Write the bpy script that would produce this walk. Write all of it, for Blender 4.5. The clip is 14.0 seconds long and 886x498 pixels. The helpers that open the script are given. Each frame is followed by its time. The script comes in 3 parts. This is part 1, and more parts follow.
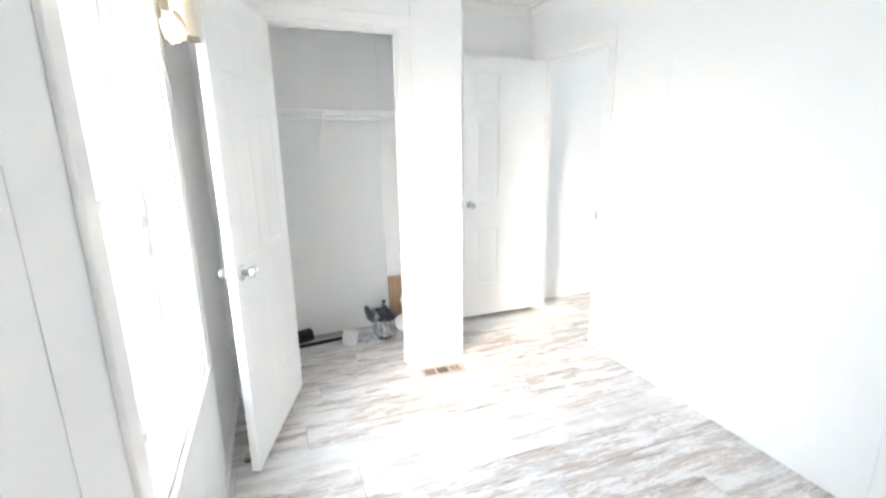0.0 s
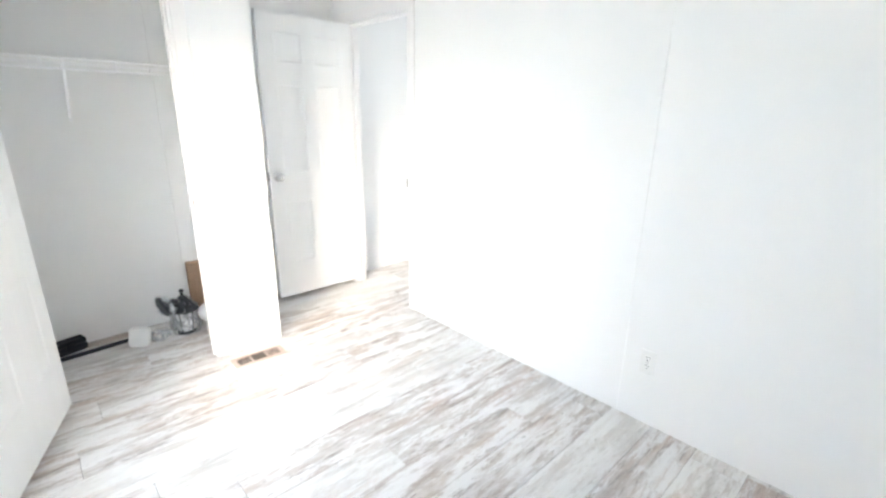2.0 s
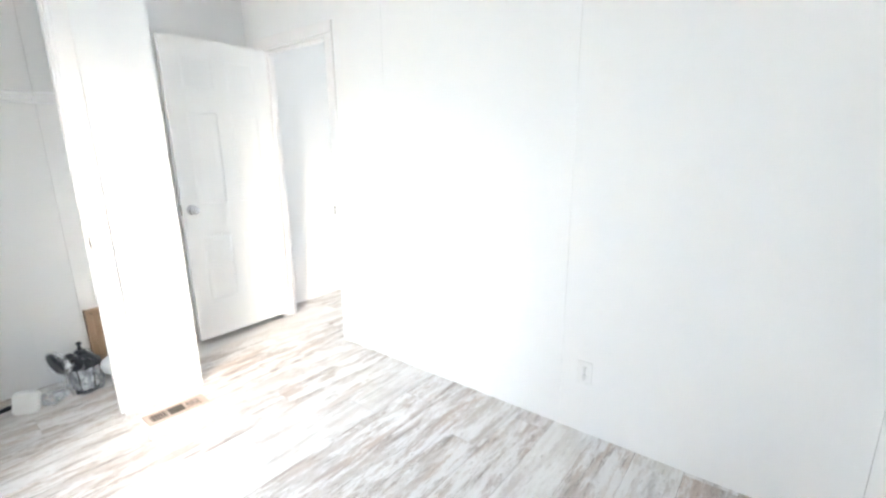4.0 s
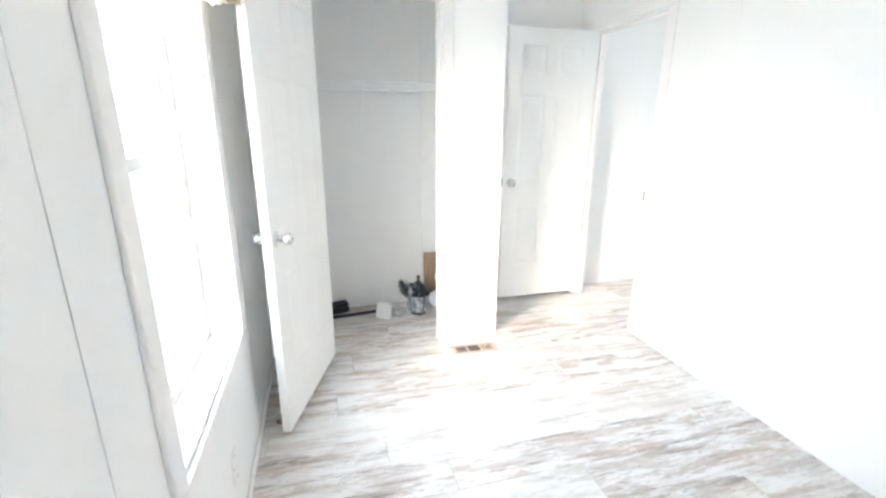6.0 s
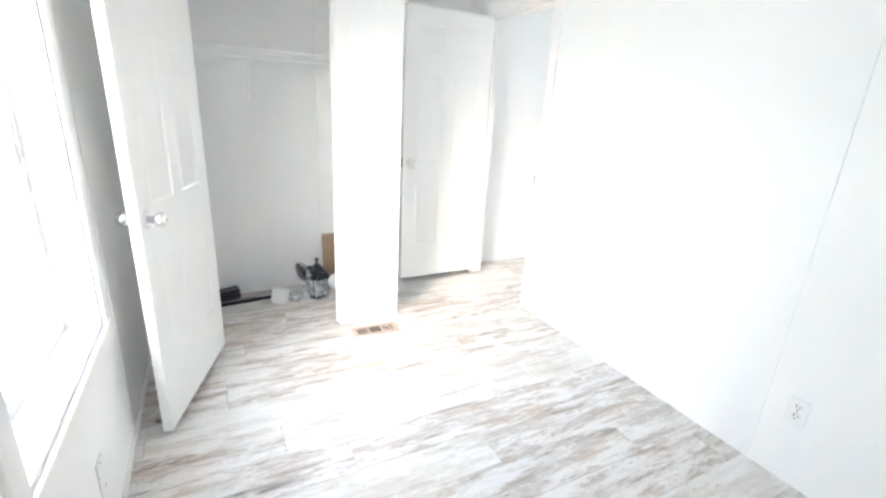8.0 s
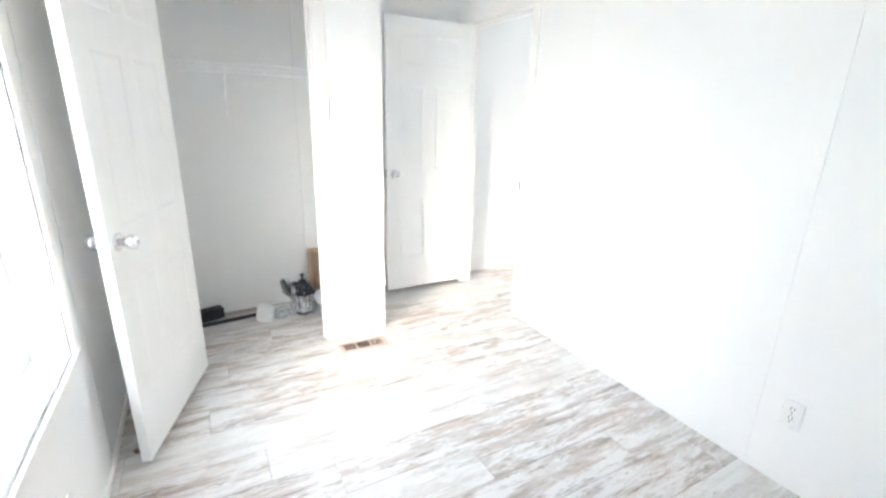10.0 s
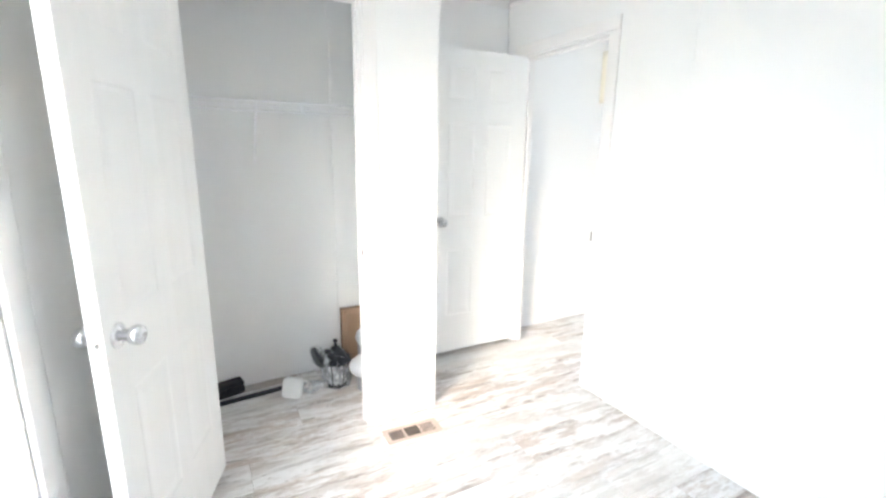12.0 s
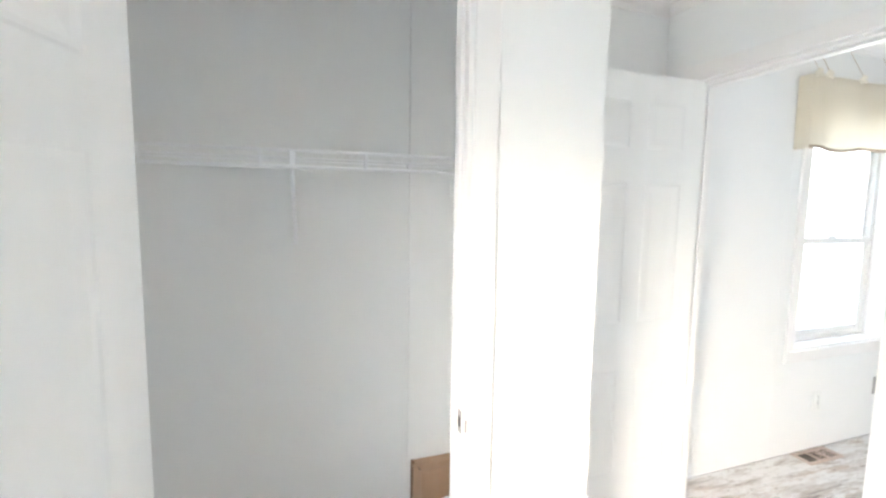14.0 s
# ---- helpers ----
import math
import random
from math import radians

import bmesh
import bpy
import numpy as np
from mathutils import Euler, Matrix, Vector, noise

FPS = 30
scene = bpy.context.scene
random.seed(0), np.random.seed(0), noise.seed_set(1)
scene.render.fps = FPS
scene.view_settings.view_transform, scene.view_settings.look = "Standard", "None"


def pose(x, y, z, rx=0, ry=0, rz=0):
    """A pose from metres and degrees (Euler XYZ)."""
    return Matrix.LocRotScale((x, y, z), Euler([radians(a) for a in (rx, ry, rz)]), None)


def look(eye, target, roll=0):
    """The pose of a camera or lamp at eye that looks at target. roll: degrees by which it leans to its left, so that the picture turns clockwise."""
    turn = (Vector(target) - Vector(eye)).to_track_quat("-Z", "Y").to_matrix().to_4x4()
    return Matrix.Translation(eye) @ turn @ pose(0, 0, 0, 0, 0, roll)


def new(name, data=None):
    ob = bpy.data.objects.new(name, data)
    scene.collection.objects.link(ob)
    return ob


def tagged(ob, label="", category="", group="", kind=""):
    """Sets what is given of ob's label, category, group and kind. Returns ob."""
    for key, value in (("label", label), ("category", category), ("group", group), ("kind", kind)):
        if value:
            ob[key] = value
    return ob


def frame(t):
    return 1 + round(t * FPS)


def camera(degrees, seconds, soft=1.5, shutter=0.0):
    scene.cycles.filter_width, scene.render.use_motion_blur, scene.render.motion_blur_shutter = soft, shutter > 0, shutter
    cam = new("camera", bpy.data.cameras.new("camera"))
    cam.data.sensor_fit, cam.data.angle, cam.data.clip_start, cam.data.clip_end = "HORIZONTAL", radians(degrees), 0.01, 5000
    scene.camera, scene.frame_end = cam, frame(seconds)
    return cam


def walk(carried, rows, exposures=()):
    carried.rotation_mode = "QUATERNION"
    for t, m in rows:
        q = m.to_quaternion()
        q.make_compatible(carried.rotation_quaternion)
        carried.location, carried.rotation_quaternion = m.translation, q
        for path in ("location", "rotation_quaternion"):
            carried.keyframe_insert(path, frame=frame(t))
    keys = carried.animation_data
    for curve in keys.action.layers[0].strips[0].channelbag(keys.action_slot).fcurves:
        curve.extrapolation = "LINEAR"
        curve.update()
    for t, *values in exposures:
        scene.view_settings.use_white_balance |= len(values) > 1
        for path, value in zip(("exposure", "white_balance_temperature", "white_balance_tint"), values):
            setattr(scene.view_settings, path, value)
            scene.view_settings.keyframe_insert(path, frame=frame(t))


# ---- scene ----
cam = camera(90.0, 14.0, soft=2.5)
PATH = [
    (0, (-0.058, -0.363, 1.42), (0.632, 1.454, 0.95), -0.8),
    (0.5, (-0.036, -0.345, 1.4), (0.709, 1.437, 0.881), -0.2),
    (1, (-0.028, -0.345, 1.401), (0.839, 1.375, 0.861), 0.9),
    (1.5, (0.007, -0.37, 1.374), (1.066, 1.227, 0.801), 1.2),
    (2, (0.039, -0.379, 1.367), (1.352, 1.018, 0.797), 0.8),
    (2.2, (0.056, -0.393, 1.394), (1.462, 0.91, 0.822), 0.9),
    (3.25, (0.07, -0.368, 1.38), (1.735, 0.575, 0.865), 0.2),
    (4.3, (0.072, -0.34, 1.358), (1.452, 1.032, 0.898), -0.7),
    (4.5, (0.056, -0.33, 1.372), (1.305, 1.159, 0.9), -0.6),
    (5, (0.015, -0.346, 1.384), (0.898, 1.383, 0.904), -0.4),
    (5.5, (-0.018, -0.343, 1.388), (0.569, 1.501, 0.883), 0.0),
    (6, (-0.017, -0.339, 1.379), (0.492, 1.515, 0.829), 0.2),
    (6.5, (-0.004, -0.334, 1.38), (0.619, 1.472, 0.787), 1.4),
    (7, (-0.005, -0.33, 1.373), (0.741, 1.426, 0.773), 2.7),
    (7.5, (0.007, -0.327, 1.365), (0.836, 1.385, 0.748), 3.3),
    (8, (0.013, -0.346, 1.369), (0.912, 1.331, 0.754), 3.2),
    (8.2, (-0.005, -0.325, 1.362), (0.94, 1.331, 0.756), 3.0),
    (9.25, (0.05, -0.336, 1.368), (1.07, 1.265, 0.79), 1.8),
    (10.3, (0.079, -0.321, 1.374), (0.93, 1.4, 0.813), 0.7),
    (10.5, (0.096, -0.324, 1.372), (0.904, 1.425, 0.835), 0.1),
    (11, (0.068, -0.163, 1.375), (0.986, 1.545, 0.883), 0.7),
    (11.5, (0.007, 0.044, 1.386), (1.06, 1.688, 0.95), 0.7),
    (12, (0.029, 0.209, 1.388), (0.945, 1.934, 0.962), 0.8),
    (12.5, (0.11, 0.454, 1.412), (0.695, 2.326, 1.022), 0.3),
    (13, (0.16, 0.721, 1.452), (0.677, 2.627, 1.133), 0.1),
    (13.5, (0.178, 1.049, 1.508), (0.793, 2.944, 1.337), 1.0),
    (14, (0.259, 1.204, 1.47), (0.907, 3.085, 1.266), 0.8),
]
walk(cam, [(t, look(eye, target, roll)) for t, eye, target, roll in PATH], [(0.0, 3.46, 6340, 10), (11.5, 3.46, 6340, 10), (13.0, 3.42, 6370, 10), (14.0, 3.26, 6420, 10)])


# ---- world and light ----
# white rooms live on light that has bounced many times
scene.cycles.max_bounces, scene.cycles.diffuse_bounces = 24, 16

world = bpy.data.worlds.new("world")
scene.world = world
world.use_nodes = True
wn = world.node_tree.nodes
sky = wn.new("ShaderNodeTexSky")
sky.sky_type = "NISHITA"
sky.sun_disc = False
sky.sun_elevation = radians(24.4)
sky.dust_density = 3.0
sky.sun_rotation = radians(231.3)
wn["Background"].inputs["Strength"].default_value = 0.15
world.node_tree.links.new(sky.outputs["Color"], wn["Background"].inputs["Color"])

sun_data = bpy.data.lights.new("sun", "SUN")
# a bright haze: the sun is spread wide over the south-western sky
sun_data.energy, sun_data.angle, sun_data.color = 1.5, radians(82), (0.75, 0.875, 1.0)
sun = new("sun", sun_data)
sun.matrix_world = look((-10.0, -8.0, 5.8), (0, 0, 0))


def window_light(name, eye, target, width, height, power, colour):
    """Sky light standing in a window opening."""
    d = bpy.data.lights.new(name, "AREA")
    d.shape, d.size, d.size_y, d.energy, d.color = "RECTANGLE", width, height, power, colour
    ob = new(name, d)
    ob.matrix_world = look(eye, target)
    return ob


window_light("sky_light", (-0.514, 0.993, 1.254), (0.5, 0.993, 1.254), 0.76, 1.30, 0.9, (0.76, 0.88, 1.0))
window_light("sky_light", (3.425, 3.062, 1.28), (3.425, 2.0, 1.28), 0.83, 1.28, 1.55, (0.90, 0.95, 1.0))

# ---- materials ----


def material(name, colour, rough=0.5, metal=0.0):
    m = bpy.data.materials.new(name)
    m.use_nodes = True
    b = m.node_tree.nodes["Principled BSDF"]
    b.inputs["Base Color"].default_value = (*colour, 1)
    b.inputs["Roughness"].default_value = rough
    b.inputs["Metallic"].default_value = metal
    return m, m.node_tree.nodes, m.node_tree.links, b


def mix(nodes, links, fac, a, b, mode="MIX"):
    n = nodes.new("ShaderNodeMix")
    n.data_type, n.blend_type = "RGBA", mode
    for socket, value in ((n.inputs[0], fac), (n.inputs[6], a), (n.inputs[7], b)):
        if isinstance(value, bpy.types.NodeSocket):
            links.new(value, socket)
        elif isinstance(value, tuple):
            socket.default_value = (*value, 1)
        else:
            socket.default_value = value
    return n.outputs[2]


def noise_at(nodes, links, scale, detail=4.0, stretch=(1, 1, 1), offset=None, rough=0.5):
    c = nodes.new("ShaderNodeTexCoord")
    mp = nodes.new("ShaderNodeMapping")
    mp.inputs["Scale"].default_value = stretch
    links.new(c.outputs["Object"], mp.inputs["Vector"])
    if offset is not None:
        links.new(offset, mp.inputs["Location"])
    n = nodes.new("ShaderNodeTexNoise")
    n.inputs["Scale"].default_value, n.inputs["Detail"].default_value = scale, detail
    n.inputs["Roughness"].default_value = rough
    links.new(mp.outputs["Vector"], n.inputs["Vector"])
    return n.outputs["Fac"]


def ramp(nodes, links, value, lo, hi, a=(0, 0, 0), b=(1, 1, 1)):
    r = nodes.new("ShaderNodeValToRGB")
    r.color_ramp.elements[0].position, r.color_ramp.elements[1].position = lo, hi
    r.color_ramp.elements[0].color, r.color_ramp.elements[1].color = (*a, 1), (*b, 1)
    links.new(value, r.inputs["Fac"])
    return r.outputs["Color"]


def bump(nodes, links, height, bsdf, strength=0.2, distance=0.002):
    n = nodes.new("ShaderNodeBump")
    n.inputs["Strength"].default_value, n.inputs["Distance"].default_value = strength, distance
    links.new(height, n.inputs["Height"])
    links.new(n.outputs["Normal"], bsdf.inputs["Normal"])


def painted(name, a, b, rough, scale=3.0, grain=180.0, strength=0.12, stretch=(1, 1, 1)):
    """Paint or vinyl facing: two tones in broad soft patches and a fine relief."""
    m, n, l, p = material(name, a, rough)
    broad = noise_at(n, l, scale, 3.0, stretch)
    fine = noise_at(n, l, grain, 2.0, stretch)
    l.new(mix(n, l, ramp(n, l, broad, 0.35, 0.7), a, b), p.inputs["Base Color"])
    l.new(ramp(n, l, broad, 0.3, 0.7, (rough - 0.06,) * 3, (rough + 0.08,) * 3), p.inputs["Roughness"])
    bump(n, l, fine, p, strength, 0.001)
    return m


WALL = painted("wall_vinyl", (0.90, 0.90, 0.897), (0.885, 0.885, 0.882), 0.55, 2.0, 220.0, 0.15, (1, 1, 0.35))
CEIL = painted("ceiling_paint", (0.90, 0.90, 0.897), (0.885, 0.885, 0.882), 0.8, 2.0, 140.0, 0.4)
TRIM = painted("trim_paint", (0.90, 0.885, 0.877), (0.885, 0.865, 0.855), 0.35, 6.0, 120.0, 0.06)
DOOR = painted("door_paint", (0.90, 0.90, 0.895), (0.885, 0.885, 0.875), 0.38, 3.0, 160.0, 0.12, (6, 6, 0.5))
VINYL = painted("window_vinyl", (0.82, 0.82, 0.81), (0.78, 0.78, 0.77), 0.3, 5.0, 60.0, 0.03)
PLATE = painted("plate_plastic", (0.88, 0.88, 0.87), (0.86, 0.86, 0.85), 0.3, 20.0, 200.0, 0.03)
SEAM = material("wall_core", (0.10, 0.10, 0.10), 0.8)[0]
SLOT = material("socket_slot", (0.03, 0.03, 0.03), 0.6)[0]
CHROME, cn, cl, cb = material("satin_chrome", (0.72, 0.72, 0.74), 0.14, 1.0)
cl.new(ramp(cn, cl, noise_at(cn, cl, 60.0), 0.3, 0.8, (0.1,) * 3, (0.24,) * 3), cb.inputs["Roughness"])
BRUSHED, cn, cl, cb = material("brushed_steel", (0.42, 0.41, 0.40), 0.35, 1.0)
cl.new(ramp(cn, cl, noise_at(cn, cl, 80.0), 0.3, 0.8, (0.25,) * 3, (0.5,) * 3), cb.inputs["Roughness"])
WIRE = painted("wire_coating", (0.93, 0.93, 0.95), (0.92, 0.92, 0.94), 0.4, 30.0, 90.0, 0.02)
TAN = painted("register_tan", (0.58, 0.46, 0.395), (0.52, 0.405, 0.34), 0.45, 12.0, 240.0, 0.1)
DUCT = material("duct_dark", (0.03, 0.022, 0.018), 0.8)[0]
DAMPER = painted("damper_brown", (0.11, 0.085, 0.07), (0.09, 0.07, 0.055), 0.6, 20.0, 200.0, 0.1)
BLACK = painted("black_plastic", (0.009, 0.011, 0.018), (0.020, 0.022, 0.030), 0.45, 25.0, 300.0, 0.1)
IRON = painted("lantern_metal", (0.012, 0.013, 0.016), (0.05, 0.052, 0.057), 0.35, 30.0, 120.0, 0.2)
WHITE = painted("white_plastic", (0.82, 0.82, 0.81), (0.77, 0.77, 0.76), 0.35, 15.0, 150.0, 0.03)
GREY = painted("grey_metal", (0.30, 0.30, 0.32), (0.38, 0.38, 0.40), 0.4, 18.0, 150.0, 0.05)
GRASS = painted("grass", (0.045, 0.085, 0.025), (0.07, 0.10, 0.035), 0.9, 0.7, 30.0, 0.6)
SIDING = painted("siding", (0.6, 0.6, 0.58), (0.55, 0.55, 0.53), 0.6, 1.0, 60.0, 0.1)

GLASS, gn, gl, gb = material("clear_glass", (1, 1, 1), 0.0)
gb.inputs["Transmission Weight"].default_value, gb.inputs["IOR"].default_value = 1.0, 1.45
# clear film; its glints are put in as pale, more opaque patches
FILM, gn, gl, gb = material("plastic_film", (0.80, 0.82, 0.85), 0.12)
gl.new(ramp(gn, gl, noise_at(gn, gl, 22.0, 6.0, (1, 1, 0.6), None, 0.6), 0.44, 0.62, (0.04,) * 3, (0.62,) * 3), gb.inputs["Alpha"])
bump(gn, gl, noise_at(gn, gl, 40.0, 3.0), gb, 1.0, 0.01)
# sparser film for the lantern roof, light streaks again painted through alpha
SHEER, gn, gl, gb = material("thin_plastic_film", (0.80, 0.82, 0.85), 0.1)
gl.new(ramp(gn, gl, noise_at(gn, gl, 26.0, 6.0, (1, 1, 0.5), None, 0.6), 0.52, 0.66, (0.0,) * 3, (0.5,) * 3), gb.inputs["Alpha"])
FROST, gn, gl, gb = material("frosted_glass", (0.66, 0.68, 0.71), 0.3)
gb.inputs["Transmission Weight"].default_value = 0.08
bump(gn, gl, noise_at(gn, gl, 200.0), gb, 0.05, 0.001)

# lantern panes: opaque grey, mottled from dark to pale
MOTTLED, gn, gl, gb = material("mottled_lantern_glass", (0.45, 0.46, 0.48), 0.3)
gl.new(mix(gn, gl, ramp(gn, gl, noise_at(gn, gl, 28.0, 5.0), 0.42, 0.62), (0.20, 0.21, 0.23), (0.66, 0.67, 0.69)), gb.inputs["Base Color"])

FABRIC, gn, gl, gb = material("cream_cotton", (0.74, 0.66, 0.52), 0.9)
gl.new(mix(gn, gl, ramp(gn, gl, noise_at(gn, gl, 5.0), 0.3, 0.7), (0.93, 0.90, 0.84), (0.90, 0.86, 0.78)), gb.inputs["Base Color"])
bump(gn, gl, noise_at(gn, gl, 500.0, 2.0), gb, 0.3, 0.001)
thin = gn.new("ShaderNodeBsdfTranslucent")
thin.inputs["Color"].default_value = (0.97, 0.93, 0.85, 1)
both = gn.new("ShaderNodeMixShader")
both.inputs[0].default_value = 0.62
gl.new(gb.outputs[0], both.inputs[1])
gl.new(thin.outputs[0], both.inputs[2])
gl.new(both.outputs[0], gn["Material Output"].inputs["Surface"])
DUSTY = painted("dusty_board", (0.40, 0.345, 0.30), (0.50, 0.45, 0.41), 0.8, 9.0, 90.0, 0.25, (0.3, 1, 1))
HEM = painted("hem_cotton", (0.56, 0.45, 0.35), (0.50, 0.40, 0.30), 0.9, 8.0, 400.0, 0.2)

WOOD, gn, gl, gb = material("box_brown", (0.42, 0.25, 0.14), 0.6)
gl.new(mix(gn, gl, ramp(gn, gl, noise_at(gn, gl, 9.0, 5.0, (1, 1, 0.15)), 0.3, 0.75), (0.46, 0.31, 0.205), (0.37, 0.235, 0.145)), gb.inputs["Base Color"])
bump(gn, gl, noise_at(gn, gl, 90.0, 3.0, (1, 1, 0.1)), gb, 0.15, 0.001)
EDGE = painted("box_edge", (0.24, 0.135, 0.07), (0.19, 0.10, 0.05), 0.7, 12.0, 120.0, 0.1)


def plank_material():
    """Whitewashed, worn plank print: bands of cream, grey and tan along the board, flaking streaks, fine grain."""
    m, n, l, p = material("worn_whitewash_plank", (0.5, 0.46, 0.42), 0.42)
    info = n.new("ShaderNodeObjectInfo")
    comb = n.new("ShaderNodeCombineXYZ")
    mul = n.new("ShaderNodeMath")
    mul.operation = "MULTIPLY"
    mul.inputs[1].default_value = 37.0
    l.new(info.outputs["Random"], mul.inputs[0])
    l.new(mul.outputs[0], comb.inputs[0])
    l.new(mul.outputs[0], comb.inputs[1])
    off = comb.outputs[0]
    cloud = noise_at(n, l, 4.2, 13.0, (0.6, 3.0, 1), off, 0.74)
    streak = noise_at(n, l, 4.6, 13.0, (0.45, 5.0, 1), off, 0.76)
    flake = noise_at(n, l, 20.0, 10.0, (0.9, 2.0, 1), off, 0.65)
    worn = noise_at(n, l, 3.4, 14.0, (0.7, 3.4, 1), off, 0.8)
    grain = noise_at(n, l, 60.0, 4.0, (0.08, 3.0, 1), off)
    pick = n.new("ShaderNodeTexWhiteNoise")
    pick.noise_dimensions = "1D"
    l.new(mul.outputs[0], pick.inputs["W"])
    tone = mix(n, l, info.outputs["Random"], (0.56, 0.52, 0.495), (0.70, 0.675, 0.66))
    c = mix(n, l, ramp(n, l, cloud, 0.45, 0.58), tone, (0.45, 0.39, 0.355))
    blush = noise_at(n, l, 2.4, 6.0, (0.5, 3.0, 1), off, 0.6)
    c = mix(n, l, ramp(n, l, blush, 0.5, 0.64, (0, 0, 0), (0.75,) * 3), c, (0.55, 0.44, 0.375))
    c = mix(n, l, ramp(n, l, streak, 0.515, 0.64), c, (0.22, 0.187, 0.167))
    c = mix(n, l, ramp(n, l, worn, 0.462, 0.545), c, (0.79, 0.78, 0.775))
    c = mix(n, l, ramp(n, l, flake, 0.60, 0.74, (0, 0, 0), (0.7,) * 3), c, (0.81, 0.80, 0.785))
    crack = ramp(n, l, noise_at(n, l, 26.0, 10.0, (0.7, 2.4, 1), off, 0.75), 0.585, 0.67)
    c = mix(n, l, crack, c, (0.17, 0.14, 0.115))
    c = mix(n, l, ramp(n, l, pick.outputs["Value"], 0.45, 1.0, (0, 0, 0), (0.62,) * 3), c, (0.81, 0.805, 0.79))
    c = mix(n, l, 0.25, c, ramp(n, l, grain, 0.3, 0.7, (0.7, 0.68, 0.66), (1, 1, 1)), "MULTIPLY")
    l.new(c, p.inputs["Base Color"])
    l.new(ramp(n, l, flake, 0.3, 0.7, (0.36,) * 3, (0.52,) * 3), p.inputs["Roughness"])
    bump(n, l, grain, p, 0.15, 0.001)
    return m


PLANK = plank_material()

# ---- mesh helpers ----


def mesh_of(name, bm, mat, smooth=False):
    me = bpy.data.meshes.new(name)
    bmesh.ops.recalc_face_normals(bm, faces=bm.faces)
    for f in bm.faces:
        f.smooth = smooth
    bm.to_mesh(me)
    bm.free()
    me.materials.append(mat)
    return me


def thing(name, label, category, at=(0, 0, 0), turn=(0, 0, 0), group="", kind=""):
    """An Empty at a thing's base, to parent its parts."""
    ob = new(name)
    ob.empty_display_size = 0.05
    ob.matrix_basis = pose(*at, *turn)
    return tagged(ob, label, category, group, kind)


def part(name, bm, mat, parent, label="", smooth=False):
    ob = new(name, mesh_of(name, bm, mat, smooth))
    ob.parent = parent
    if label:
        ob["label"] = label
    return ob


def solid(name, bm, mat, label, category, at=(0, 0, 0), turn=(0, 0, 0), group="", kind="", smooth=False):
    ob = new(name, mesh_of(name, bm, mat, smooth))
    ob.matrix_basis = pose(*at, *turn)
    return tagged(ob, label, category, group, kind)


def box(x0, x1, y0, y1, z0, z1, bevel=0.0, segments=2, bm=None, m=None):
    b = bmesh.new()
    bmesh.ops.create_cube(b, size=1.0)
    bmesh.ops.transform(b, matrix=Matrix.Translation(((x0 + x1) / 2, (y0 + y1) / 2, (z0 + z1) / 2)) @ Matrix.Diagonal((x1 - x0, y1 - y0, z1 - z0, 1)), verts=b.verts)
    if bevel:
        bmesh.ops.bevel(b, geom=b.edges[:], offset=bevel, segments=segments, affect="EDGES", profile=0.5)
    if m is not None:
        bmesh.ops.transform(b, matrix=m, verts=b.verts)
    return join(bm, b)


def join(bm, b):
    if bm is None:
        return b
    me = bpy.data.meshes.new("joined")
    b.to_mesh(me)
    b.free()
    bm.from_mesh(me)
    bpy.data.meshes.remove(me)
    return bm


def tube(points, radius, sides=6, bm=None):
    """A round bar through the points."""
    b = bmesh.new()
    rings = []
    pts = [Vector(p) for p in points]
    for i, p in enumerate(pts):
        d = (pts[min(i + 1, len(pts) - 1)] - pts[max(i - 1, 0)]).normalized()
        side = d.orthogonal().normalized()
        up = d.cross(side)
        if rings:
            side = (last - d * last.dot(d)).normalized()
            up = d.cross(side)
        last = side
        rings.append([b.verts.new(p + radius * (math.cos(a) * side + math.sin(a) * up)) for a in (2 * math.pi * k / sides for k in range(sides))])
    for r, s in zip(rings, rings[1:]):
        for k in range(sides):
            b.faces.new((r[k], r[(k + 1) % sides], s[(k + 1) % sides], s[k]))
    b.faces.new(rings[0][::-1])
    b.faces.new(rings[-1])
    return join(bm, b)


def lathe(profile, sides=24, m=None, bm=None):
    """A turned body: (radius, height) along z."""
    b = bmesh.new()
    rings = []
    for r, z in profile:
        if r < 1e-5:
            rings.append([b.verts.new((0, 0, z))])
        else:
            rings.append([b.verts.new((r * math.cos(a), r * math.sin(a), z)) for a in (2 * math.pi * k / sides for k in range(sides))])
    for r, s in zip(rings, rings[1:]):
        for k in range(sides):
            quad = [r[k % len(r)], r[(k + 1) % len(r)], s[(k + 1) % len(s)], s[k % len(s)]]
            quad = list(dict.fromkeys(quad))
            if len(quad) > 2:
                b.faces.new(quad)
    if m is not None:
        bmesh.ops.transform(b, matrix=m, verts=b.verts)
    return join(bm, b)


